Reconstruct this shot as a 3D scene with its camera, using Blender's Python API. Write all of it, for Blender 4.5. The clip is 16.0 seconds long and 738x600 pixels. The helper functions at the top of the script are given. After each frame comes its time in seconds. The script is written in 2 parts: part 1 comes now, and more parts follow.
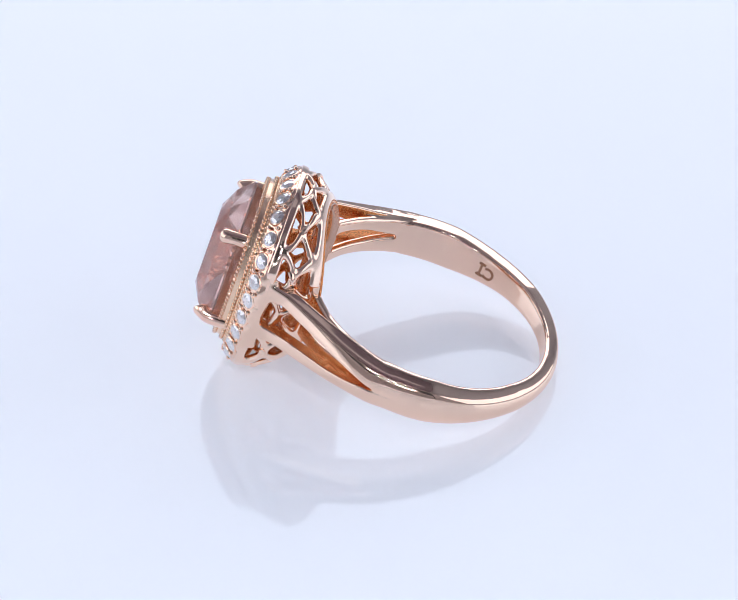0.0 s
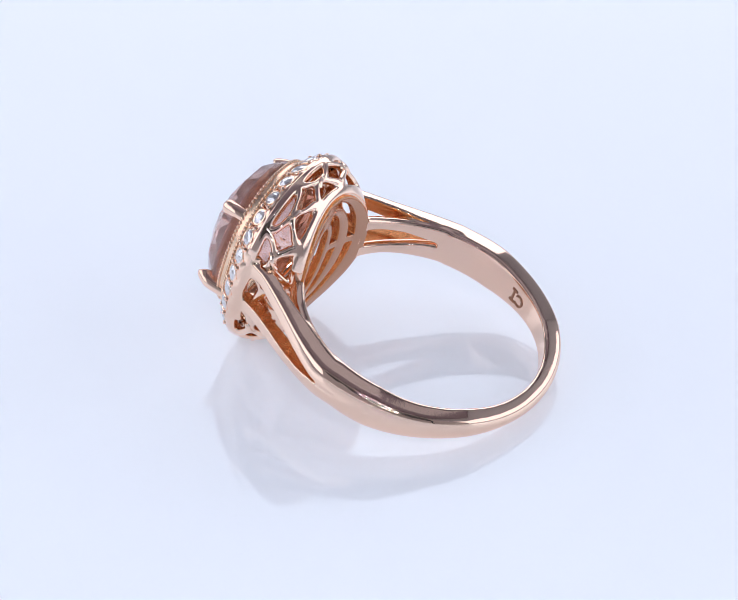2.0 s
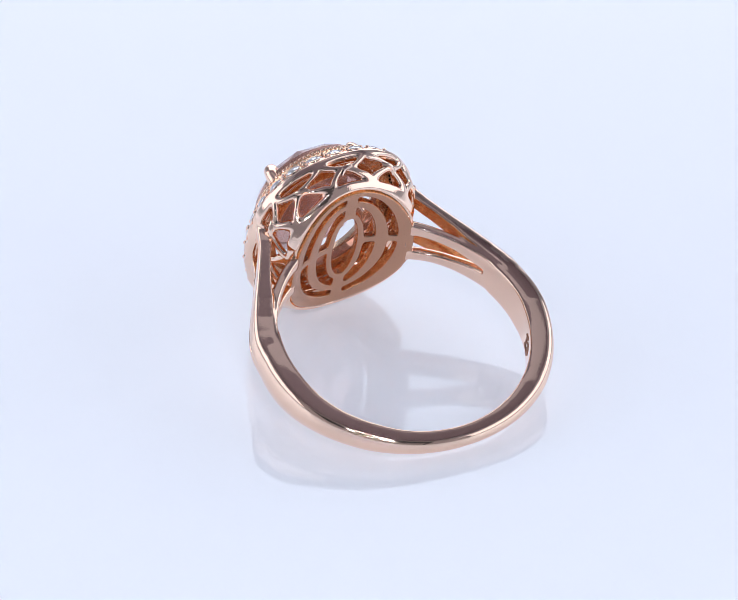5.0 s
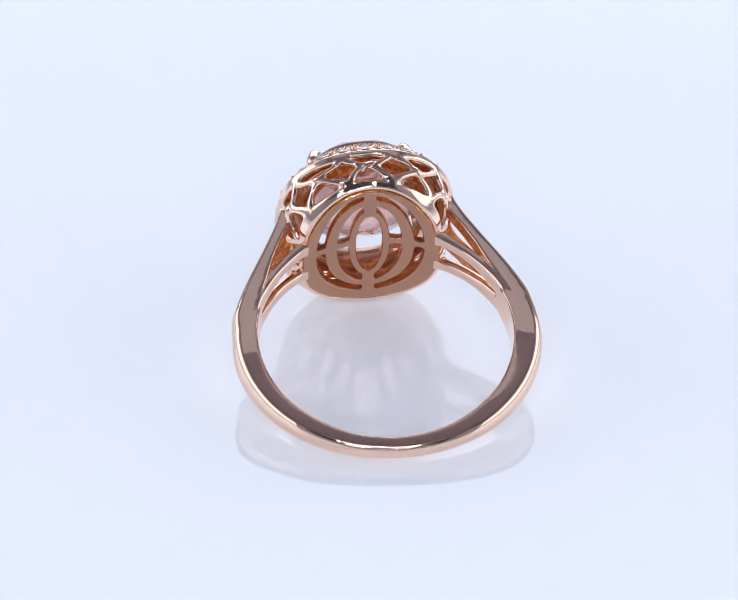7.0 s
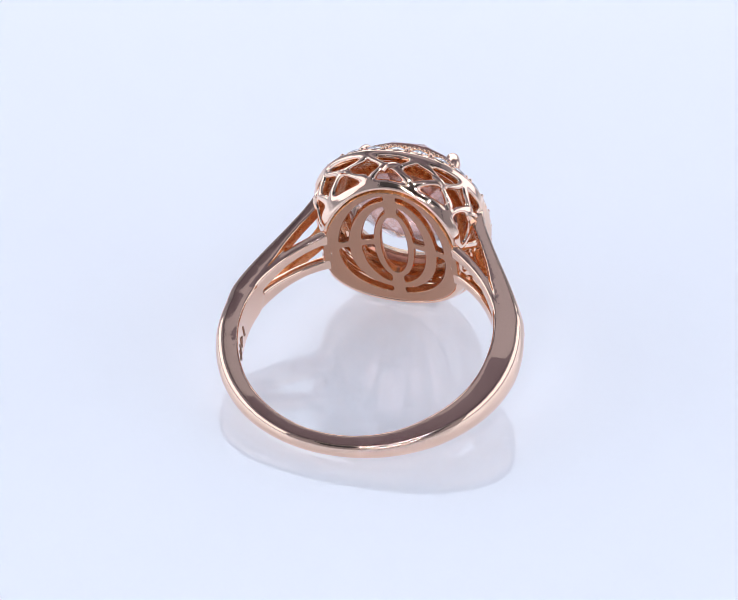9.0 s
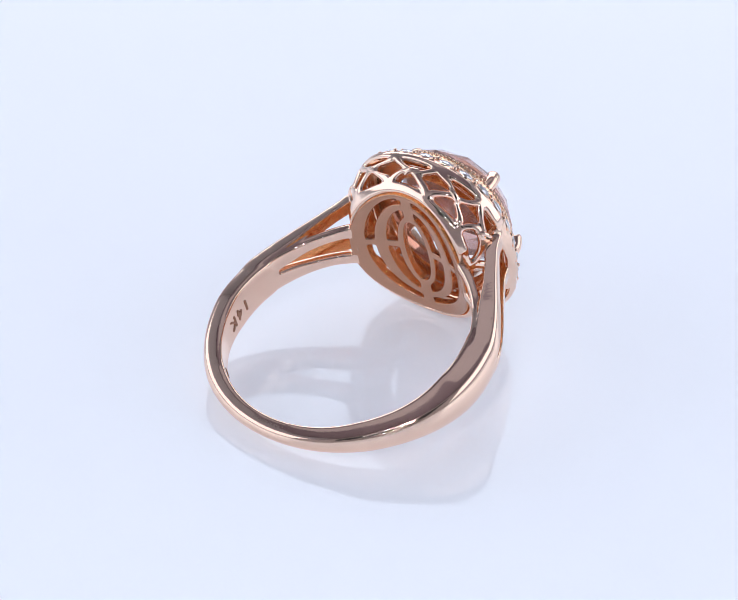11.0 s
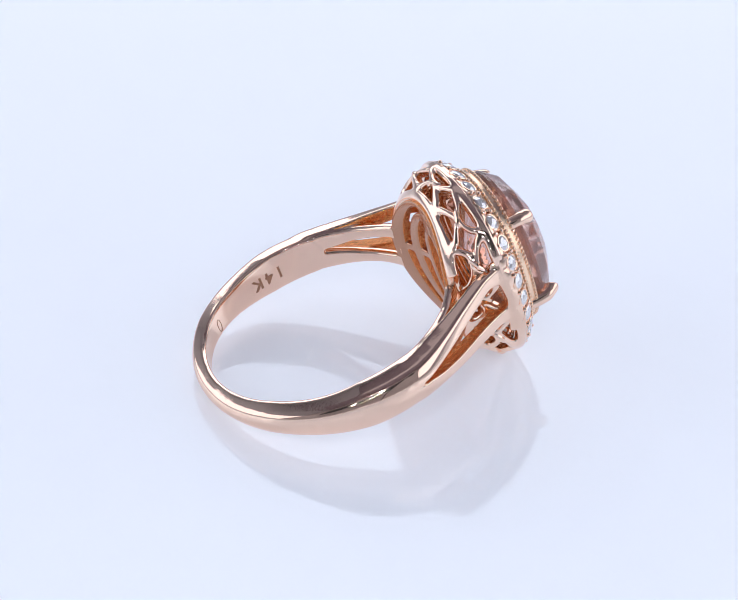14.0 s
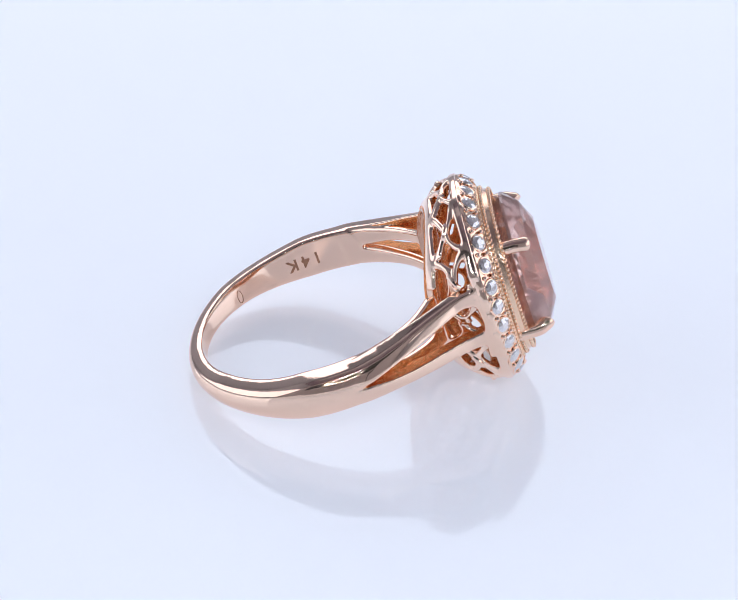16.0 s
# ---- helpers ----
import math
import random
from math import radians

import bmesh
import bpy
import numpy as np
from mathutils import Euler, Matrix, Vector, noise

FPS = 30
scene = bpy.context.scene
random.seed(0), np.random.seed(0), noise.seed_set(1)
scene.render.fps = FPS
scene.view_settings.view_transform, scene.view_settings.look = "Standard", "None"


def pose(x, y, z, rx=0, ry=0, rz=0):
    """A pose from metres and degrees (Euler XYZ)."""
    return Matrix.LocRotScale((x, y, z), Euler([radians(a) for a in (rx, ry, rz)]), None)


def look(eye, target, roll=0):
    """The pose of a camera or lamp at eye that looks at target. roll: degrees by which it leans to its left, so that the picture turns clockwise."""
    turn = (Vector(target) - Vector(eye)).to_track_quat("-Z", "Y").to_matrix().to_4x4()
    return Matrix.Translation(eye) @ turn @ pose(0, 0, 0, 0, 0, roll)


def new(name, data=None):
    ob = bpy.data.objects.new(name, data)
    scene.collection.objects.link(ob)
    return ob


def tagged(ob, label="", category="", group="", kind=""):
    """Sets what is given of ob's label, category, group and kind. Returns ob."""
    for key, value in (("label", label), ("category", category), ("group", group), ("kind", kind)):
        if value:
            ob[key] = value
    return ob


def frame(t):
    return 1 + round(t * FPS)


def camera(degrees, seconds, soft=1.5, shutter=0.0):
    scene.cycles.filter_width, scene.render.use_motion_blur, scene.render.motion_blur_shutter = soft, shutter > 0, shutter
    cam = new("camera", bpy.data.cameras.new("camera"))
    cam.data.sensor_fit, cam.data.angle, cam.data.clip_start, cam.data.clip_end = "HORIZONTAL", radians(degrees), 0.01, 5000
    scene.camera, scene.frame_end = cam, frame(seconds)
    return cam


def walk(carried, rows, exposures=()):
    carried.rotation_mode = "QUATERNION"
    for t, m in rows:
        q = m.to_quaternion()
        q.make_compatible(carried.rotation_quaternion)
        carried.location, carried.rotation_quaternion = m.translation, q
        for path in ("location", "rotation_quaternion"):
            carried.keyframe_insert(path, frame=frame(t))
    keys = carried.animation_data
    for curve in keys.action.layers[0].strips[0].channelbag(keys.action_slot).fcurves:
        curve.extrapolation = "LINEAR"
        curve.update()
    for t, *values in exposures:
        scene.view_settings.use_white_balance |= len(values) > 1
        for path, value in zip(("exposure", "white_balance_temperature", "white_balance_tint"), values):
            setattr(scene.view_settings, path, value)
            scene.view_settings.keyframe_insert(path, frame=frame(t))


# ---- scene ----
from mathutils.bvhtree import BVHTree

MM = 0.001

# ---- camera: fixed, a short way above a turntable ----
FOV, ELEV, ROLL, REACH = 19.071, 32.499, 1.043, 0.150
FLOOR_Z = -4.78 * MM            # the table's top below the turning centre
cam = camera(FOV, 16.0, soft=0.6)
_e = radians(ELEV)
EYE = Vector((-0.00038, -REACH * math.cos(_e), REACH * math.sin(_e) - FLOOR_Z))
AIM = EYE + Vector((0, math.cos(_e), -math.sin(_e)))
walk(cam, [(0, look(EYE, AIM, ROLL)), (16, look(EYE, AIM, ROLL))])

# the ring's own axes on the turntable at 8 s: across, towards the stone, along the finger
AX = Vector((0.99817, -0.04912, 0.03525))
AV = Vector((0.03578, 0.94986, 0.31061))
AN = AX.cross(AV)


def turned(t):
    """Pose of the ring at t seconds: the turntable goes round clockwise at a steady pace."""
    s = (t - 8) / 8
    a = -84.720 * s + 0.938 * s * s + -0.622 * s ** 3
    m = Matrix((AX, AV, AN)).transposed().to_4x4()
    m.translation = AX * 0.267 * MM
    return Matrix.Translation((0, 0, -FLOOR_Z)) @ Matrix.Rotation(radians(a), 4, "Z") @ m

# ---- light: an assumed photo tent, with unseen lamps added at its back, sides and top ----
world = bpy.data.worlds.new("world")
scene.world = world
world.use_nodes = True
world.node_tree.nodes["Background"].inputs[0].default_value = (0.80, 0.87, 1.0, 1)
world.node_tree.nodes["Background"].inputs[1].default_value = 0.25
scene.view_settings.exposure = -0.14


def area_lamp(name, m, sx, sy, watts, colour):
    data = bpy.data.lights.new(name, "AREA")
    data.shape, data.size, data.size_y, data.energy, data.color = "RECTANGLE", sx, sy, watts, colour
    ob = new(name, data)
    ob.matrix_world = m
    return ob


COOL = (0.825, 0.89, 1.0)
# unseen panels, added and placed to brighten the table and the gold
area_lamp("added_back_light", look((0, 0.345, 0.215), (0, 0, 0.215)), 0.42, 0.24, 0.56, COOL)
# invented strip, there only for bright lines on the gold
area_lamp("added_strip_light", look((0, 0.16, 0.43), (0, 0.10, 0.0)), 0.50, 0.13, 0.05, COOL)
area_lamp("added_side_light", look((-0.30, 0.01, 0.14), (0, 0.01, 0.14)), 0.50, 0.22, 0.46, COOL)
area_lamp("added_side_light", look((0.30, 0.01, 0.14), (0, 0.01, 0.14)), 0.50, 0.22, 0.46, COOL)


# ---- materials ----
def material(name, colour, rough, metal=0.0, vary=0.0, scale=800.0, bump=0.0, **extra):
    """A principled material whose colour and roughness drift at two scales (scale: per metre)."""
    mat = bpy.data.materials.new(name)
    mat.use_nodes = True
    nt = mat.node_tree
    bsdf = nt.nodes["Principled BSDF"]
    bsdf.inputs["Base Color"].default_value = (*colour, 1)
    bsdf.inputs["Roughness"].default_value = rough
    bsdf.inputs["Metallic"].default_value = metal
    for key, value in extra.items():
        bsdf.inputs[key.replace("_", " ")].default_value = value
    if vary or bump:
        co = nt.nodes.new("ShaderNodeTexCoord")
        big = nt.nodes.new("ShaderNodeTexNoise")
        big.inputs["Scale"].default_value, big.inputs["Detail"].default_value = scale, 4
        fine = nt.nodes.new("ShaderNodeTexNoise")
        fine.inputs["Scale"].default_value, fine.inputs["Detail"].default_value = scale * 9, 3
        for n in (big, fine):
            nt.links.new(co.outputs["Object"], n.inputs["Vector"])
        add = nt.nodes.new("ShaderNodeMath")
        add.operation = "ADD"
        nt.links.new(big.outputs["Fac"], add.inputs[0])
        nt.links.new(fine.outputs["Fac"], add.inputs[1])
        if vary:
            mix = nt.nodes.new("ShaderNodeMapRange")
            mix.inputs["From Min"].default_value, mix.inputs["From Max"].default_value = 0.6, 1.4
            mix.inputs["To Min"].default_value, mix.inputs["To Max"].default_value = max(0, rough - vary), rough + vary
            nt.links.new(add.outputs[0], mix.inputs["Value"])
            nt.links.new(mix.outputs[0], bsdf.inputs["Roughness"])
        if bump:
            b = nt.nodes.new("ShaderNodeBump")
            b.inputs["Strength"].default_value, b.inputs["Distance"].default_value = 1.0, bump
            nt.links.new(add.outputs[0], b.inputs["Height"])
            nt.links.new(b.outputs[0], bsdf.inputs["Normal"])
    return mat


GOLD = material("polished_rose_gold", (0.97, 0.70, 0.54), 0.02, 1.0, 0.01, 220.0, 0.0000008)
WIRE = material("tumbled_rose_gold", (0.99, 0.74, 0.59), 0.05, 1.0, 0.02, 900.0, 0.000003)
SIDE = material("softly_brushed_rose_gold", (0.96, 0.70, 0.55), 0.06, 1.0, 0.02, 600.0, 0.000002)
# satin finish; the plate's shade is darkened into this colour
SATIN_SHADED = material("satin_shaded_rose_gold", (0.58, 0.33, 0.22), 0.17, 1.0, 0.06, 900.0, 0.00001)
PALE = material("brushed_yellowish_gold", (0.97, 0.69, 0.49), 0.20, 1.0, 0.06, 3000.0, 0.000006)
# unpolished inner faces; shade and orange bounced light are put into the colour
CAST_BOUNCE = material("unpolished_bounce_rose_gold", (0.82, 0.33, 0.12), 0.24, 1.0, 0.08, 2500.0, 0.00004)
MARK = material("darkened_engraving", (0.42, 0.22, 0.14), 0.45, 0.9, 0.1, 4000.0)
STONE = material("pink_stone", (1.0, 0.69, 0.62), 0.0, 0.0, Transmission_Weight=0.83, IOR=1.45)
CLEAR = material("clear_stone", (1.0, 0.95, 0.95), 0.02, 0.5, Transmission_Weight=0.5, IOR=2.2)
# the emission is added to brighten the table and thin its shadows; no lamp beneath
ACRYLIC = material("white_acrylic_added_glow", (0.80, 0.82, 0.88), 0.06, 0.0, 0.02, 40.0, IOR=1.65, Emission_Color=(0.785, 0.845, 1.0, 1), Emission_Strength=0.305)
# greys of unseen surfaces, chosen for the tones that the gold mirrors
GREY = material("grey_lining", (0.28, 0.23, 0.26), 0.9, 0.0, 0.05, 900.0, 0.0002)
CLOTH = material("grey_cloth", (0.42, 0.39, 0.40), 0.9, 0.0, 0.05, 900.0, 0.0002)
FABRIC = material("pale_tent_fabric", (0.55, 0.55, 0.58), 0.9, 0.0, 0.05, 900.0, 0.0002)
BLACK = material("black_plastic", (0.02, 0.02, 0.022), 0.45, 0.0, 0.1, 300.0)


def glowing(name, colour, strength):
    mat = bpy.data.materials.new(name)
    mat.use_nodes = True
    bsdf = mat.node_tree.nodes["Principled BSDF"]
    bsdf.inputs["Emission Color"].default_value = (*colour, 1)
    bsdf.inputs["Emission Strength"].default_value = strength
    return mat


LED = glowing("led_glow", (0.84, 0.91, 1.0), 320.0)


# ---- mesh helpers ----
def part(name, bm, mat, parent=None, label="", smooth=True, inside=None, crease=0.62):
    me = bpy.data.meshes.new(name)
    bm.normal_update()
    for e in bm.edges:
        e.smooth = e.calc_face_angle(0.0) < crease
    bm.to_mesh(me)
    bm.free()
    me.materials.append(mat)
    if inside:
        me.materials.append(inside)
    for p in me.polygons:
        p.use_smooth = smooth
    ob = new(name, me)
    ob.parent = parent
    if label:
        ob["label"] = label
    return ob


def shared(name, data, m, parent, label=""):
    ob = new(name, data)
    ob.parent = parent
    ob.matrix_basis = m
    if label:
        ob["label"] = label
    return ob


def loft(bm, rows, closed_u=False, closed_v=True, caps=True, second=()):
    """Skin between rows of points; closed_v: each row is a loop; closed_u: the last row meets the first."""
    vs = [[bm.verts.new(p) for p in r] for r in rows]
    n, m = len(vs), len(vs[0])
    for i in range(n if closed_u else n - 1):
        a, b = vs[i], vs[(i + 1) % n]
        for j in range(m if closed_v else m - 1):
            k = (j + 1) % m
            bm.faces.new((a[j], a[k], b[k], b[j])).material_index = 1 if j in second else 0
    if caps and not closed_u and closed_v:
        bm.faces.new(list(reversed(vs[0])))
        bm.faces.new(vs[-1])
    bmesh.ops.recalc_face_normals(bm, faces=bm.faces)


def tube(bm, path, radius, sides=8, closed=False, flat=None, squash=1.0):
    """A round wire along path; radius: a number or one for each point. flat: direction in which it is squashed."""
    rows = []
    n = len(path)
    path = [Vector(p) for p in path]
    up = Vector(flat) if flat is not None else None
    for i, p in enumerate(path):
        a = path[(i - 1) % n] if closed or i > 0 else p
        b = path[(i + 1) % n] if closed or i < n - 1 else p
        d = (b - a).normalized()
        ref = up if up is not None else Vector((0.12, 0.3, 1))
        s = d.cross(ref)
        if s.length < 1e-6:
            s = d.cross(Vector((1, 0, 0)))
        s.normalize()
        t = s.cross(d).normalized()
        r = radius[i] if isinstance(radius, (list, tuple)) else radius
        rows.append([p + s * r * math.cos(k * math.tau / sides) + t * r * squash * math.sin(k * math.tau / sides) for k in range(sides)])
    loft(bm, rows, closed_u=closed)


class Casting:
    """Solids that are cast in one piece: melted together with small fillets, then parted again into their named parts."""

    def __init__(self):
        self.verts, self.faces, self.owner, self.parts = [], [], [], []

    def add(self, name, bm, mat, parent=None, label="", inside=()):
        """Take a closed bmesh in metres; parent: an object, or the number that an earlier add() gave."""
        base = len(self.verts)
        bm.verts.index_update()
        self.verts += [v.co / MM for v in bm.verts]
        for f in bm.faces:
            self.faces.append([base + v.index for v in f.verts])
            self.owner.append((len(self.parts), f.material_index))
        bm.free()
        self.parts.append((name, mat, parent, label, inside))
        return len(self.parts) - 1

    def pour(self, finish, grain=0.05, rounds=44):
        """finish(name, place, normal, slot) names the material slot of each face."""
        me = bpy.data.meshes.new("casting")
        me.from_pydata(self.verts, [], self.faces)
        tmp = new("casting", me)
        melt = tmp.modifiers.new("melt", "REMESH")
        melt.mode, melt.voxel_size, melt.use_smooth_shade = "VOXEL", grain, True
        soft = tmp.modifiers.new("soft", "SMOOTH")
        soft.factor, soft.iterations = 0.5, rounds
        whole = bpy.data.meshes.new_from_object(tmp.evaluated_get(bpy.context.evaluated_depsgraph_get()))
        bpy.data.objects.remove(tmp)
        tree = BVHTree.FromPolygons(self.verts, self.faces)
        normal = [v.vector.copy() for v in whole.vertex_normals]
        groups = [[] for _ in self.parts]
        for p in whole.polygons:
            who, slot = self.owner[tree.find_nearest(p.center)[2]]
            groups[who].append((list(p.vertices), finish(self.parts[who][0], p.center, p.normal, slot)))
        made = []
        for (name, mat, parent, label, inside), polys in zip(self.parts, groups):
            used = sorted({i for f, _ in polys for i in f})
            place = {i: k for k, i in enumerate(used)}
            out = bpy.data.meshes.new(name)
            out.from_pydata([whole.vertices[i].co * MM for i in used], [], [[place[i] for i in f] for f, _ in polys])
            out.materials.append(mat)
            for extra in inside:
                out.materials.append(extra)
            for p, (_, slot) in zip(out.polygons, polys):
                p.use_smooth, p.material_index = True, slot
            out.normals_split_custom_set_from_vertices([normal[i] for i in used])
            made.append(shared(name, out, Matrix(), made[parent] if isinstance(parent, int) else parent, label))
        return made


def smooth_path(points, steps=8):
    """Catmull-Rom through the points."""
    pts = [Vector(p) for p in points]
    pts = [2 * pts[0] - pts[1]] + pts + [2 * pts[-1] - pts[-2]]
    out = []
    for i in range(1, len(pts) - 2):
        a, b, c, d = pts[i - 1:i + 3]
        for k in range(steps):
            t = k / steps
            out.append(0.5 * (2 * b + (c - a) * t + (2 * a - 5 * b + 4 * c - d) * t * t + (3 * b - a - 3 * c + d) * t ** 3))
    out.append(pts[-2])
    return out


def oval(a, hx, hz, p=2.25):
    """Point (x, z) of a cushion-shaped outline at the angle a."""
    c, s = math.cos(a), math.sin(a)
    r = (abs(c / hx) ** p + abs(s / hz) ** p) ** (-1 / p)
    return r * c, r * s


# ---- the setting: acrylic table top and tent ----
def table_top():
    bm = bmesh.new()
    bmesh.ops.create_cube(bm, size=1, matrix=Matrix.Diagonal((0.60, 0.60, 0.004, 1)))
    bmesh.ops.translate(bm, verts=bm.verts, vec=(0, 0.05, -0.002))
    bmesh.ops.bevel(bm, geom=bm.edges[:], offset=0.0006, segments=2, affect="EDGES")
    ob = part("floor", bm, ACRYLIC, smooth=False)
    tagged(ob, "glossy white acrylic table top, with an added glow of its own", "table top", kind="structure")


def wall(name, size, at, mat, label):
    bm = bmesh.new()
    bmesh.ops.create_cube(bm, size=1, matrix=Matrix.Translation(at) @ Matrix.Diagonal((*size, 1)))
    return tagged(part(name, bm, mat, smooth=False), label, "tent wall", kind="structure")


# assumed enclosure out of view; its front and top are there to shape reflections
def tent():
    wall("wall_back", (0.62, 0.006, 0.45), (0, 0.353, 0.215), FABRIC, "pale fabric back of the photo tent")
    wall("wall_west", (0.006, 0.60, 0.45), (-0.307, 0.05, 0.215), FABRIC, "pale fabric side of the photo tent")
    wall("wall_east", (0.006, 0.60, 0.45), (0.307, 0.05, 0.215), FABRIC, "pale fabric side of the photo tent")
    wall("wall_front", (0.62, 0.006, 0.45), (0, -0.253, 0.215), CLOTH, "unseen grey cloth front, added to shape the gold's reflections")
    wall("ceiling", (0.62, 0.62, 0.006), (0, 0.05, 0.443), GREY, "unseen grey top, added to darken the gold's reflections")


# ---- the ring, in its own space: x across, y towards the stone, z along the finger; in millimetres scaled to metres ----
ZC = -0.25                       # middle of the head along the finger
CEN, RIN = -3.6, 8.55            # centre and radius of the finger hole
RIM_V = 7.6                      # height of the halo's underside


def plate_v(x, lift=0.0):
    """The base plate follows the finger."""
    return CEN + math.sqrt(max((RIN + 0.12 + lift) ** 2 - x * x, 0.1))


def low(z):
    """Height along the finger of a point of the head's outline, whose lower half is a little longer."""
    return z + ZC + (0.03 * z if z < 0 else 0)


def mm(x, y, z):
    return Vector((x, y, z)) * MM


def band_section(phi):
    """Half-round section of the band at the angle phi from its lowest point: half width and thickness."""
    k = min(abs(phi) / radians(90), 1)
    k = k * k * (3 - 2 * k)
    deg = abs(math.degrees(phi))
    mid = max(0.0, 1 - ((deg - 46) / 36) ** 2)
    far = max(0.0, 1 - ((deg - 62) / 20) ** 2)
    return 0.75 + 0.73 * k - 0.10 * mid - 0.08 * far, 1.14 + 0.76 * k - 0.06 * far


def band_lift(phi):
    """The band sits a little higher along the finger at its foot than at its sides."""
    k = min(1.0, max(0.0, (abs(math.degrees(phi)) - 36) / 42))
    k = k * k * (3 - 2 * k)
    return 0.25 - 0.25 * k


def face(hw, fillet, sag):
    """Half of an arched face: (distance from the middle, drop), from its rounded edge to its middle."""
    lean = radians(20)
    edge = hw - fillet * (1 - math.sin(lean))
    pts = []
    for k in range(7):
        a = math.pi / 2 - (math.pi / 2 - lean) * k / 6
        pts.append((hw - fillet + fillet * math.sin(a), sag + fillet * (math.cos(lean) - math.cos(a))))
    for k in range(1, 9):
        z = edge * (1 - k / 8)
        pts.append((z, sag * (z / edge) ** 2))
    return pts


def band(cast, ring):
    bm = bmesh.new()
    rows = []
    end = radians(111)
    n = 150
    for i in range(n + 1):
        phi = -end + 2 * end * i / n
        hw, th = band_section(phi)
        k = min(1.0, max(0.0, (abs(phi) - radians(100)) / radians(8)))      # sinks between the branches
        j = max(0.0, (abs(phi) - radians(105)) / radians(6))
        hw, th = hw * (1 - 0.85 * j * j), (th + 0.15 * math.sin(phi)) * (1 - 0.7 * k * k)
        hw = min(hw, 1.44 + 0.04 * (1 - k))
        row = []
        round_off = hw * (0.62 - 0.22 * min(abs(phi) / radians(90), 1))     # rounder at the foot
        half = [(z, RIN + th - d) for z, d in face(hw - 0.10, min(round_off, 0.5 * th), min(0.14 * hw, 0.2 * th))]      # gently arched face with rounded shoulders
        flat = max(th - 0.14 * hw - 0.94 * min(round_off, 0.5 * th), 0.12)                                   # the sides lean in towards the face
        flank = [(hw - 0.05 * (1 - k) if k < 1 else hw - 0.10 * (k / 4) ** 1.6, RIN + 0.03 + (flat - 0.03) * k / 4) for k in range(4)]
        row += flank + half + [(-z, r) for z, r in reversed(half[:-1])] + [(-z, r) for z, r in reversed(flank)]
        for z, r in ((-hw * 0.82, RIN), (-hw * 0.5, RIN - 0.015), (0, RIN - 0.02), (hw * 0.5, RIN - 0.015), (hw * 0.82, RIN)):
            row.append((z, r))
        rows.append([mm(r * math.sin(phi), CEN - r * math.cos(phi), z + band_lift(phi)) for z, r in row])
    loft(bm, rows)
    return cast.add("band", bm, GOLD, ring, "half-round polished rose gold band", (CAST_BOUNCE, SIDE))


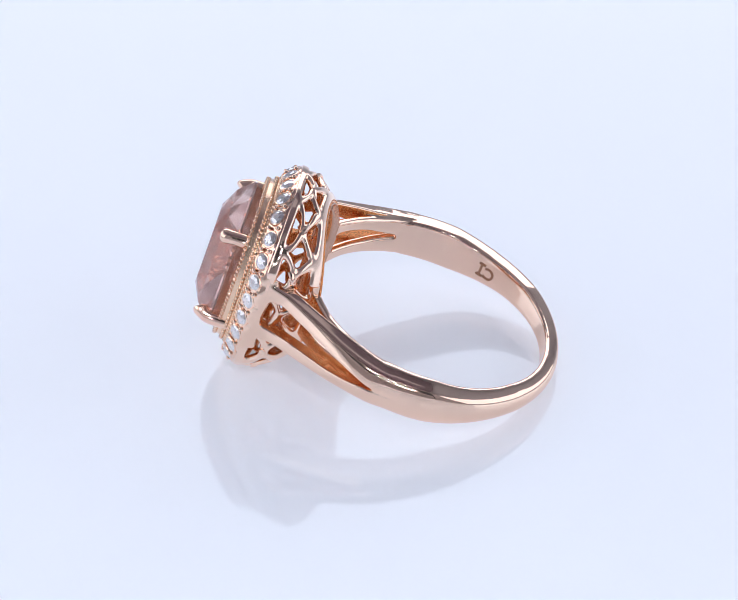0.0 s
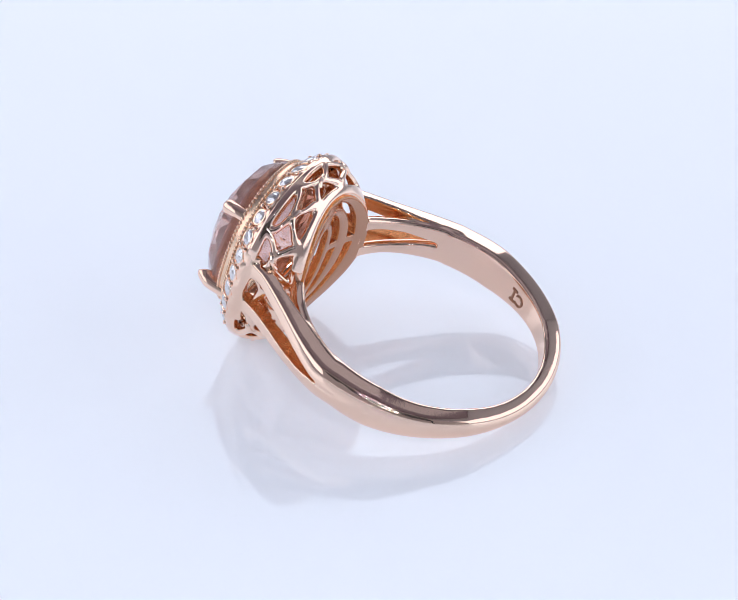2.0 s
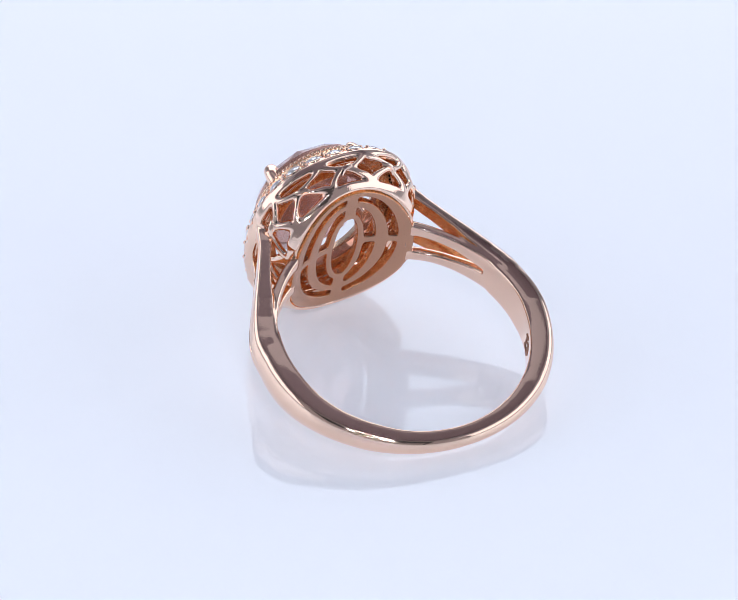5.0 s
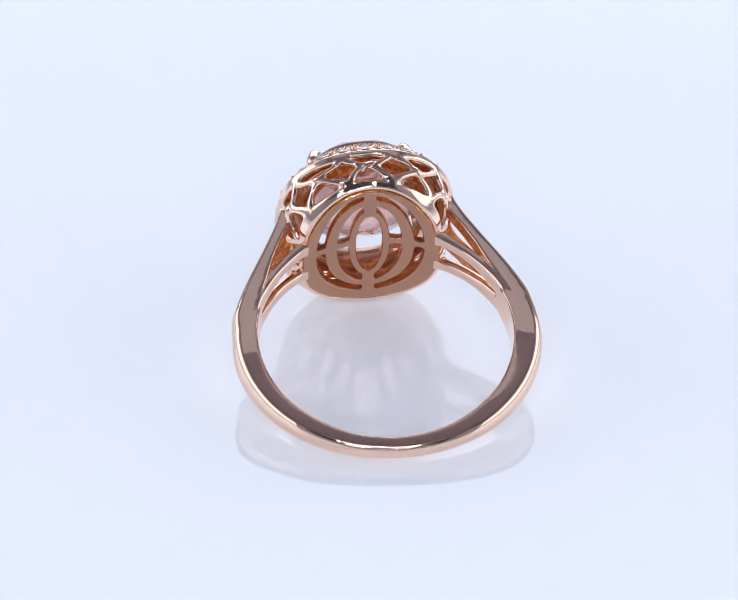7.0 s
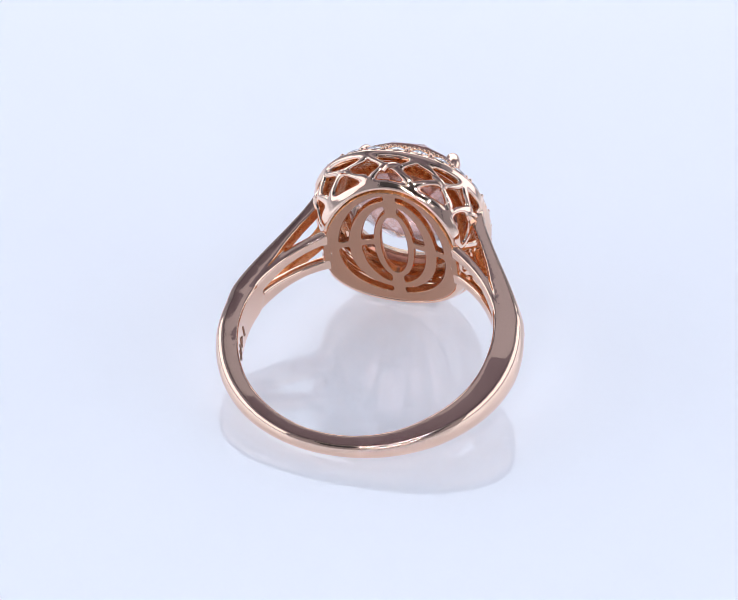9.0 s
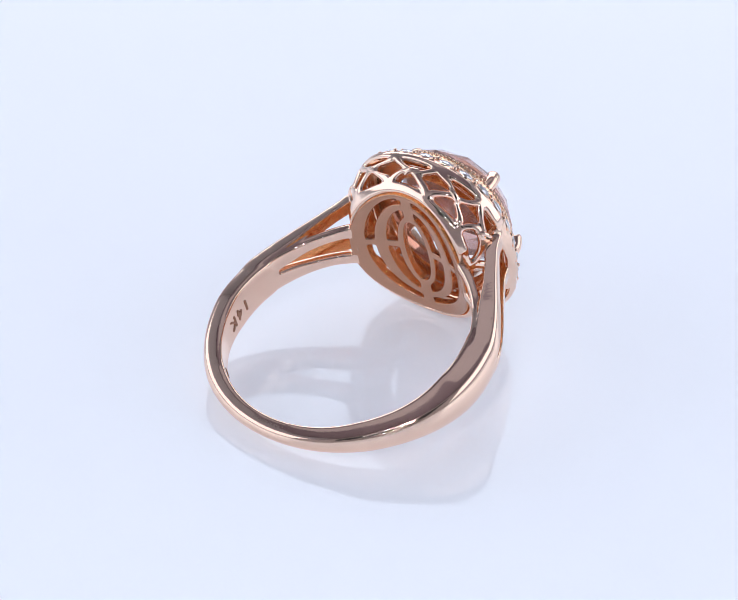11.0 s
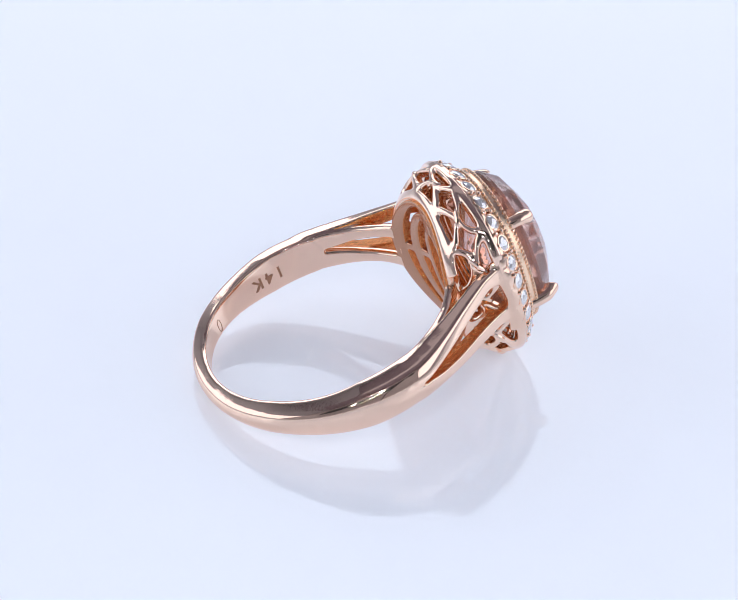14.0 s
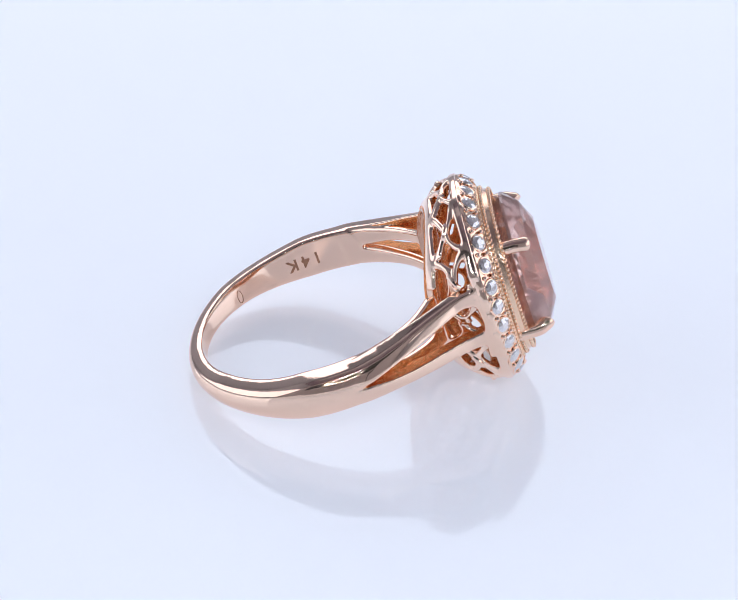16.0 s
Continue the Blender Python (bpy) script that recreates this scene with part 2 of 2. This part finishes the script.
def strut(cast, ring, side, up, outer):
    """One of the four branches into which the band splits at each shoulder."""
    rows = []
    if outer:
        # crown of the arched face (x, y), slot edge and outer edge along the finger, depth, and how far the face falls off at its edge
        knots = [(10.40, -2.7, 0.00, 1.42, 1.60, 0.74), (10.35, -1.9, 0.01, 1.46, 1.60, 0.74), (10.27, -1.2, 0.02, 1.485, 1.60, 0.74), (10.03, -0.4, 0.08, 1.51, 1.55, 0.74), (9.50, 0.75, 0.30, 1.58, 1.55, 0.64),
                 (8.70, 2.15, 0.50, 1.74, 1.38, 0.50), (7.88, 3.50, 0.74, 1.95, 1.08, 0.42), (7.10, 4.85, 0.98, 2.15, 0.95, 0.34),
                 (6.42, 6.15, 1.25, 2.33, 1.0, 0.26), (6.0, 7.55, 0.9, 2.42, 1.0, 0.26)]
        if up < 0:
            edges = [(0.00, 1.40), (0.01, 1.45), (0.02, 1.49), (0.10, 1.54), (0.42, 1.62), (0.68, 1.78), (0.78, 1.92), (0.82, 1.98), (0.92, 2.05), (0.9, 2.3)]
            knots = [(x, y, a, b, d, f) for (x, y, _, _, d, f), (a, b) in zip(knots, edges)]
        t = np.linspace(0, 1, len(knots))
        path = smooth_path([(x, y, 0) for x, y, *_ in knots], 6)
        u = np.linspace(0, 1, len(path))
        zb, zt, dep, fall = (np.interp(u, t, [k[i] for k in knots]) for i in (2, 3, 4, 5))
        for i, p in enumerate(path):
            d = (path[min(i + 1, len(path) - 1)] - path[max(i - 1, 0)]).normalized()
            o = Vector((d.y, -d.x, 0))
            if o.x < 0:
                o = -o
            c = 0.07
            half = [q for q in face(zt[i] - 0.10, 0.72 * fall[i], 0.30 * fall[i]) if q[0] > zb[i] + c + 0.02]
            while len(half) < 15:                # as many points in each section
                half.append((zb[i] + c + 0.02 * (15 - len(half)) / 15, 0.30 * fall[i] * (zb[i] / zt[i]) ** 2))
            sec = [(zb[i] + c, -dep[i]), (zt[i] - c, -dep[i]), (zt[i], -dep[i] + c), (zt[i] - 0.03, -0.75 * dep[i])] + [(z, -d) for z, d in half]
            sec += [(zb[i], -0.30 * fall[i] * (zb[i] / zt[i]) ** 2 - c), (zb[i], -dep[i] + c)]
            rows.append([mm(side * (p.x + o.x * r) + 0.12 * (1 - u[i]), p.y + o.y * r, up * z) for z, r in sec])
    else:
        for phi in np.linspace(100, 149, 22):
            z, hz, hr = (float(np.interp(phi, (100, 108, 113, 120, 128, 138, 149), v)) for v in
                         ((0.715, 0.765, 0.79, 0.875, 1.005, 1.125, 1.3), (0.665, 0.715, 0.71, 0.625, 0.505, 0.445, 0.5), (0.36, 0.40, 0.39, 0.38, 0.36, 0.36, 0.36)))
            row = []
            for k in range(24):
                a = math.tau * (k + 0.5) / 24
                c, s = math.cos(a), math.sin(a)
                c, s = math.copysign(abs(c) ** 0.5, c), math.copysign(abs(s) ** 0.5, s)
                r = RIN + float(np.interp(phi, (100, 112, 119), (0.06, 0.03, -0.015))) + hr + hr * c
                row.append(mm(side * r * math.sin(radians(phi)), CEN - r * math.cos(radians(phi)), up * (z + hz * s)))
            rows.append(row)
    bm = bmesh.new()
    m = len(rows[0])
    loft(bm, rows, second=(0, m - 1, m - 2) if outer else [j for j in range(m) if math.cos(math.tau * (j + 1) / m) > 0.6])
    cast.add("strut", bm, GOLD, ring, "", (CAST_BOUNCE, SIDE))


def polish(name, p, n, slot):
    """The band's flanks and its inside are buffed less than its face."""
    if name in ("band", "strut"):
        away = Vector((p.x, p.y - CEN, 0))
        inward = n.dot(away.normalized()) < -0.6 and away.length < RIN + 0.3
        if inward or n.z * p.z > 0.8 * abs(p.z):
            return 2
    return slot


def base_plate(cast, ring):
    """Pierced plate against the finger: rim, two oval rings and cross bars."""
    def ringlet(name, o, i):
        bm = bmesh.new()
        n = 96
        rows = []
        for k in range(n):
            a = math.tau * k / n
            xo, zo = oval(a, *o, 2.05)
            xi, zi = oval(a, *i, 2.05)
            zo, zi = zo + (ZC if o[0] > 4 else 0.02), zi + 0.02
            e = 0.07
            sec = [(1, 0), (1, 1), (0, 1), (0, 0), (e, -0.10), (1 - e, -0.10)]
            row = []
            for f, h in sec:
                x, z = xi + (xo - xi) * f, zi + (zo - zi) * f
                row.append(mm(x, plate_v(x, 0.55 * h), z))
            rows.append(row)
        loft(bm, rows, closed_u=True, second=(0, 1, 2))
        return cast.add(name, bm, SATIN_SHADED, plate, "", (CAST_BOUNCE,))

    bm = bmesh.new()
    for x0, z0, x1, z1, w in ((0, 2.8, 0, 5.2, 0.46), (0, -2.8, 0, -5.2, 0.46), (1.0, 0.3, 4.3, 0.3, 0.30), (-1.0, 0.3, -4.3, 0.3, 0.30)):
        rows = []
        for k in range(9):
            t = k / 8
            x, z = x0 + (x1 - x0) * t, z0 + (z1 - z0) * t
            dx, dz = (w, 0) if x0 == x1 else (0, w)
            rows.append([mm(x + sx * dx, plate_v(x + sx * dx, h), z + sx * dz) for sx, h in ((-1, -0.045), (1, -0.045), (1, 0.5), (-1, 0.5))])
        loft(bm, rows)
    plate = cast.add("base_plate", bm, SATIN_SHADED, ring, "pierced oval plate of concentric rings")
    ringlet("oval_ring", (4.8, 5.65), (3.75, 4.95))
    ringlet("oval_ring", (3.15, 4.5), (2.25, 3.95))
    ringlet("oval_ring", (1.45, 3.4), (0.92, 2.85))


def gallery_point(a, s, out=0.0):
    """Point of the pierced wall at the angle a; s = 0 on the base plate's rim, 1 under the halo."""
    x0, z0 = oval(a, 4.8, 5.65, 2.05)
    x1, z1 = oval(a, 6.22, 6.82)
    k = math.sin(max(0, min(1, s)) * math.pi / 2) ** 0.85
    x, z = x0 + (x1 - x0) * k, z0 + (z1 - z0) * k
    d = Vector((x, 0, z)).normalized() * out
    vb = plate_v(x0, 0.3)
    return mm(x + d.x, vb + (RIM_V - vb) * s, low(z) + d.z)


KNOTS = 12


def lattice(a, s):
    """Signed distance, about in millimetres, from the edge of the gallery's metal: negative in the metal."""
    reach, tall = 5.6, 3.1
    edges = []
    for sign in (1, -1):
        def line(b):
            u = ((b - math.pi / 2) / math.tau * KNOTS) % 2          # knots at whole numbers
            tri = 1 - abs(2 * (u % 1) - 1)                          # 0 at a knot, 1 half way between
            w = sign * (1 if u < 1 else -1) * (0.50 * tri + 0.50 * tri ** 1.9)
            wob = 0.06 * math.sin(12.6 * b + sign) + 0.03 * math.sin(3.1 * b + 2 * sign)
            return 0.53 + 0.33 * w + wob * (1 - tri), tri
        b = a + 0.02 * math.sin(7.3 * a) + 0.012 * math.sin(19 * a + sign)
        mid, tri = line(b)
        slope = (line(b + 0.02)[0] - line(b - 0.02)[0]) / 0.04 * tall / reach
        edges.append(abs(s - mid) * tall / math.sqrt(1 + slope * slope) - 0.18 - 0.13 * tri ** 2 - 0.03 * math.sin(5 * a + sign))
    edges.append((0.85 + 0.02 * math.sin(9 * a) - s) * tall)        # the plain band under the stones
    edges.append((s - 0.20 - 0.02 * math.sin(8 * a + 1)) * tall)    # the rail on the base plate
    total = sum(math.exp(-e / 0.13) for e in edges)
    f = -0.13 * math.log(max(total, 1e-30))
    return max(f, (-0.03 - s) * tall, (s - 1.07) * tall)


def gallery(cast, ring):
    """Openwork wall between the halo and the base plate: a pierced shell with a star between each two knots."""
    cols, rows, s0, s1, deep = KNOTS * 32, 48, -0.08, 1.12, 0.26

    def spot(i, j):
        return math.tau * i / cols, s0 + (s1 - s0) * j / rows

    def at(a, s, h):
        back = -0.55 * max(0.0, 1 - (abs(math.sin(a)) / 0.5) ** 2)          # kept behind the branches
        p = gallery_point(a, s, back)
        da = gallery_point(a + 0.01, s, back) - gallery_point(a - 0.01, s, back)
        ds = gallery_point(a, min(s + 0.02, 1.0), back) - gallery_point(a, max(min(s, 0.98) - 0.02, 0.0), back)
        n = da.cross(ds).normalized()
        if n.dot(Vector((math.cos(a), 0, math.sin(a)))) < 0:
            n = -n
        return p + n * h * MM

    field = [[lattice(*spot(i, j)) for j in range(rows + 1)] for i in range(cols)]
    bm = bmesh.new()
    made = {}

    def corner(i, j, face):
        if (i, j, face) not in made:
            q = min(1.0, -field[i][j] / 0.20)
            h = deep * math.sqrt(1 - (1 - q) ** 2)
            made[i, j, face] = bm.verts.new(at(*spot(i, j), h if face else -h))
        return made[i, j, face]

    def border(i, j, k, m):
        key = tuple(sorted(((i, j), (k, m))))
        if key not in made:
            f, g = field[i][j], field[k][m]
            t = f / (f - g)
            (a, s), (b, r) = spot(i, j), spot(k, m)
            if abs(b - a) > math.pi:
                a, b = (a + math.tau, b) if a < b else (a, b + math.tau)
            made[key] = bm.verts.new(at(a + (b - a) * t, s + (r - s) * t, 0.0))
        return made[key]

    for i in range(cols):
        k = (i + 1) % cols
        for j in range(rows):
            quad = ((i, j), (k, j), (k, j + 1), (i, j + 1))
            for face in (0, 1):
                loop = []
                for n in range(4):
                    p, q = quad[n], quad[(n + 1) % 4]
                    if field[p[0]][p[1]] < 0:
                        loop.append(corner(*p, face))
                    if (field[p[0]][p[1]] < 0) != (field[q[0]][q[1]] < 0):
                        loop.append(border(*p, *q))
                if len(loop) > 2:
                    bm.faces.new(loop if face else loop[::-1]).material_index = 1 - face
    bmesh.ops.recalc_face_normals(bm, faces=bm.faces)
    gal = part("gallery", bm, WIRE, ring, "pierced rose gold wall of stars and knots", inside=CAST_BOUNCE, crease=4)
    for k in range(KNOTS):
        a = math.tau * k / KNOTS + math.pi / 2
        if abs(math.sin(a)) < 0.35:
            continue
        f = 1 if k % 2 else -1
        bm = bmesh.new()
        path = [gallery_point(a + d * 0.060, 0.535 + f * h * 0.06, o) for d, h, o in ((-1.2, -1.5, 0.02), (-0.7, -0.6, 0.16), (0, 0, 0.22), (0.7, 0.6, 0.16), (1.2, 1.5, 0.02))]
        tube(bm, smooth_path(path, 4), 0.20 * MM, 10)
        part("knot", bm, WIRE, gal)
    for mid in (0, math.pi):                         # plain shoulders where the branches meet the halo
        rim = []
        for k in range(25):
            a = mid + radians(-27 + 54 * k / 24)
            lowest = 0.87 - 0.10 * abs(k - 12) / 12
            rim.append([gallery_point(a, s, o) for s, o in ((lowest, 0.02), (lowest - 0.03, -0.12), (lowest, -0.3), (1.05, -0.3), (1.05, 0.10), (0.92, 0.12))])
        bm = bmesh.new()
        loft(bm, rim)
        cast.add("shoulder", bm, GOLD, gal)


DIAMONDS = 26


def halo_frame(k, count=DIAMONDS, hx=5.82, hz=6.45, v=8.25, lean=48, shift=0.0):
    """Pose on the halo: z out of its face, which leans outwards."""
    a = math.tau * (k + shift) / count + math.pi / 2
    x, z = oval(a, hx, hz)
    x2, z2 = oval(a + 0.01, hx, hz)
    t = Vector((x2 - x, 0, z2 - z)).normalized()
    o = Vector((t.z, 0, -t.x))
    if o.dot(Vector((x, 0, z))) < 0:
        o = -o
    nrm = (Vector((0, 1, 0)) * math.cos(radians(lean)) + o * math.sin(radians(lean))).normalized()
    m = Matrix((t, nrm.cross(t), nrm)).transposed().to_4x4()
    m.translation = mm(x, v, low(z))
    return m


def halo(ring):
    """Rim that carries the small stones: a sloping seat with scalloped edges."""
    bm = bmesh.new()
    n = DIAMONDS * 12
    rows = []
    for k in range(n):
        a = math.tau * k / n + math.pi / 2
        sc = abs(math.sin(DIAMONDS / 2 * (a - math.pi / 2)))        # 0 in line with a stone's middle
        x, z = oval(a, 1, 1, 2.25)
        row = []
        for off, v in ((0.25, 7.15), (0.46, 7.25), (0.56, 7.5), (0.54 - 0.10 * (1 - sc), 7.85 - 0.12 * (1 - sc)), (0.36, 8.02), (0.0, 8.30), (-0.32, 8.62),
                       (-0.52, 8.72), (-0.62, 8.5), (-0.45, 7.6), (-0.1, 7.2)):
            xx, zz = oval(a, 5.82 + off, 6.45 + off)
            row.append(mm(xx, v, low(zz)))
        rows.append(row)
    loft(bm, rows, closed_u=True)
    rim = part("halo_rim", bm, GOLD, ring, "scalloped rose gold rim set with clear stones")
    # stones, seats and beads, built once
    src = gem_mesh("halo_stone", 0.54, 0.54, 8, CLEAR, table=0.40, crown=0.30, depth=0.8, p=2.0)
    bm = bmesh.new()
    tube(bm, [mm(0.55 * math.cos(k * math.tau / 20), 0.55 * math.sin(k * math.tau / 20), 0.03) for k in range(20)], 0.085 * MM, 6, closed=True)
    seat = part("seat", bm, GOLD)
    bm = bmesh.new()
    bmesh.ops.create_icosphere(bm, subdivisions=2, radius=0.16 * MM)
    bead = part("bead", bm, GOLD)
    for k in range(DIAMONDS):
        m = halo_frame(k)
        st = shared("halo_stone", src, m @ Matrix.Translation((0, 0, 0.10 * MM)), ring, "round brilliant clear stone")
        shared("seat", seat.data, Matrix.Translation((0, 0, -0.06 * MM)), st)
        m = halo_frame(k, shift=0.5)
        for dy in (0.36, -0.36):
            shared("bead", bead.data, m @ Matrix.Translation((0, dy * MM, 0.16 * MM)), rim)
    bpy.data.objects.remove(seat)
    bpy.data.objects.remove(bead)


def gem_mesh(name, hx, hz, n, mat, table=0.6, crown=0.25, depth=0.7, p=2.2):
    """A faceted brilliant: table, star and kite facets, girdle, pavilion. Its face is +z."""
    bm = bmesh.new()
    pts = []

    def loop(k, scale, z, shift=0.0):
        for i in range(k):
            x, y = oval(math.tau * (i + shift) / k, hx * scale, hz * scale, p)
            pts.append(mm(x, y, z))

    loop(n, table, crown * min(hx, hz) * 1.0)
    loop(n, (table + 1) / 2 + 0.06, crown * min(hx, hz) * 0.62, 0.5)
    loop(n * 2, 1.0, 0.02 * hx, 0.25)
    loop(n * 2, 1.0, -0.03 * hx, 0.25)
    loop(n, 0.60, -depth * min(hx, hz) * 0.52, 0.5)
    loop(n, 0.22, -depth * min(hx, hz) * 0.88)
    pts.append(mm(0, 0, -depth * min(hx, hz)))
    for q in pts:
        bm.verts.new(q)
    bmesh.ops.convex_hull(bm, input=bm.verts[:])
    bmesh.ops.recalc_face_normals(bm, faces=bm.faces)
    me = bpy.data.meshes.new(name)
    bm.to_mesh(me)
    bm.free()
    me.materials.append(mat)
    return me


GEM_X, GEM_Z, GEM_V = 4.45, 5.05, 10.3


def centre_stone(ring):
    me = gem_mesh("centre_stone", GEM_X, GEM_Z, 12, STONE, table=0.56, crown=0.37, depth=0.74)
    # +z of the stone points along the ring's y
    shared("centre_stone", me, Matrix.Translation(mm(0, GEM_V, ZC)) @ Matrix.Rotation(-math.pi / 2, 4, "X"), ring, "large faceted pale pink cushion-shaped stone")


def bezel(ring):
    """Collar round the large stone, with two rows of milled beads."""
    bm = bmesh.new()
    rows = []
    n = 160
    for k in range(n):
        a = math.tau * k / n
        row = []
        for off, v in ((0.42, 8.2), (0.40, 8.90), (0.26, 9.02), (0.20, 9.12), (0.12, 9.55), (0.0, 9.62), (-0.25, 9.5), (-0.55, 8.9), (-0.3, 8.2)):
            x, z = oval(a, 4.72 + off, 5.4 + off)
            row.append(mm(x, v, low(z)))
        rows.append(row)
    loft(bm, rows, closed_u=True)
    bez = part("bezel", bm, PALE, ring, "rose gold collar with milled beaded edges")
    bm = bmesh.new()
    rows = []
    for k in range(96):
        a = math.tau * k / 96
        row = []
        for off, v in ((-0.28, 8.6), (-0.30, 8.2), (-0.42, 7.85), (-0.62, 7.75), (-0.80, 7.85), (-0.78, 8.2), (-0.7, 8.6)):
            x, z = oval(a, 4.72 + off, 5.4 + off)
            row.append(mm(x, v, low(z)))
        rows.append(row)
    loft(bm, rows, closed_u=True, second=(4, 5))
    part("cup", bm, CAST_BOUNCE, bez, "unpolished gold cup under the stone, bounced orange light in its colour", inside=GOLD)
    for off, v, count in ((0.42, 8.72, 108), (0.30, 9.04, 106), (0.08, 9.58, 102)):
        bm = bmesh.new()
        for k in range(count):
            x, z = oval(math.tau * k / count, 4.72 + off, 5.4 + off)
            bmesh.ops.create_icosphere(bm, subdivisions=1, radius=0.165 * MM, matrix=Matrix.Translation(mm(x, v, low(z))))
        tagged(part("milgrain", bm, PALE, bez), kind="stuff")


def prong(ring, sx, sz):
    bm = bmesh.new()
    x, z = (3.05, 2.82) if sz > 0 else (3.85, -2.78)
    x *= sx
    d = Vector((x, 0, z)).normalized()
    pts = [(1.07, 8.2), (1.09, 9.3), (1.09, 10.3), (1.06, 10.7), (1.02, 10.98), (0.98, 11.1)]
    path = smooth_path([mm(x * f, v, z * f) for f, v in pts], 5)
    rad = [MM * r for r in np.interp(np.linspace(0, 1, len(path)), [0, 0.6, 0.8, 0.9, 0.96, 1], [0.50, 0.50, 0.54, 0.52, 0.42, 0.16])]
    tube(bm, path, rad, 12)
    part("prong", bm, GOLD, ring)


def engraving(owner, text, phi0, size, gap):
    """Letters struck into the inside of the band, heads towards the lower edge."""
    cu = bpy.data.curves.new("letters", "FONT")
    cu.body, cu.size, cu.align_x, cu.align_y, cu.extrude = text, size, "CENTER", "CENTER", 0.02
    cu.space_character, cu.offset = gap, 0.02
    tmp = new("letters", cu)
    me = bpy.data.meshes.new_from_object(tmp.evaluated_get(bpy.context.evaluated_depsgraph_get()))
    bpy.data.objects.remove(tmp)
    if text.endswith("I"):                           # a slab at each end of the last letter
        bm = bmesh.new()
        bm.from_mesh(me)
        right, top = max(v.co.x for v in bm.verts), max(v.co.y for v in bm.verts)
        for y in (0.9 * top, -0.9 * top):
            bmesh.ops.create_cube(bm, size=1, matrix=Matrix.Translation((right - 0.08 * size, y, 0)) @ Matrix.Diagonal((0.42 * size, 0.13 * size, 0.045, 1)))
        bm.to_mesh(me)
        bm.free()
    for v in me.vertices:
        phi = phi0 + v.co.x / RIN
        r = RIN - 0.045 - v.co.z
        v.co = mm(r * math.sin(phi), CEN - r * math.cos(phi), -v.co.y)
    me.materials.clear()
    me.materials.append(MARK)
    shared("engraving", me, Matrix(), owner, "struck letters " + text)


def build_ring():
    ring = new("finger_ring")
    tagged(ring, "rose gold ring with pink stone and halo, lying on white acrylic", "ring")
    cast = Casting()
    band(cast, ring)
    for side in (-1, 1):
        for up in (-1, 1):
            for outer in (True, False):
                strut(cast, ring, side, up, outer)
            prong(ring, side, up)
    base_plate(cast, ring)
    gallery(cast, ring)
    b = cast.pour(polish)[0]
    halo(ring)
    bezel(ring)
    centre_stone(ring)
    engraving(b, "14K", radians(-81), 1.25, 1.4)
    bm = bmesh.new()
    loop = []
    for k in range(24):
        a = math.tau * k / 24
        phi = radians(-44) + 0.22 * math.cos(a) / RIN
        r = RIN - 0.03
        loop.append(mm(r * math.sin(phi), CEN - r * math.cos(phi), 0.05 + 0.5 * math.sin(a)))
    tube(bm, loop, 0.018 * MM, 6, closed=True)
    part("hallmark", bm, MARK, b, "small struck oval mark")
    engraving(b, "CI", radians(63), 1.25, 1.2)
    return ring


def ring_light(body):
    """Black ring of small lamps round the lens, clipped to the camera."""
    bm = bmesh.new()
    rows = []
    for k in range(72):
        a = math.tau * k / 72
        rows.append([Vector((r * math.cos(a), r * math.sin(a), z)) for r, z in ((0.032, 0.008), (0.032, 0.002), (0.046, 0.002), (0.046, 0.008))])
    loft(bm, rows, closed_u=True)
    light = part("ring_light", bm, BLACK, body, "black ring of small white lamps round the lens")
    bm = bmesh.new()
    bmesh.ops.create_icosphere(bm, subdivisions=1, radius=0.0010)
    led = part("lamp", bm, LED, light)
    led.matrix_basis = Matrix.Translation((0.039, 0, 0.0012))
    for k in range(1, 34):
        a = math.tau * k / 34
        shared("lamp", led.data, Matrix.Translation((0.039 * math.cos(a), 0.039 * math.sin(a), 0.0012)), light)


def film_camera():
    """Black body round and behind the lens, on a stand behind it."""
    body = new("film_camera")
    tagged(body, "black camera body with ring light on a thin stand", "camera")
    body.matrix_world = look(EYE, AIM)
    bm = bmesh.new()
    bmesh.ops.create_cube(bm, size=1, matrix=Matrix.Translation((0, 0.004, 0.018)) @ Matrix.Diagonal((0.19, 0.075, 0.020, 1)))
    bmesh.ops.bevel(bm, geom=bm.edges[:], offset=0.003, segments=2, affect="EDGES")
    part("housing", bm, BLACK, body)
    bm = bmesh.new()
    m = body.matrix_world.inverted()
    tube(bm, [m @ Vector((0.09, EYE.y - 0.012, EYE.z - 0.004)), m @ Vector((0.10, -0.20, 0.03)), m @ Vector((0.10, -0.21, 0.0))], 0.003, 10)
    part("stand", bm, BLACK, body)
    ring_light(body)


table_top()
tent()
film_camera()
RING = build_ring()


def motions():
    walk(RING, [(k * 0.5, turned(k * 0.5)) for k in range(33)])


motions()
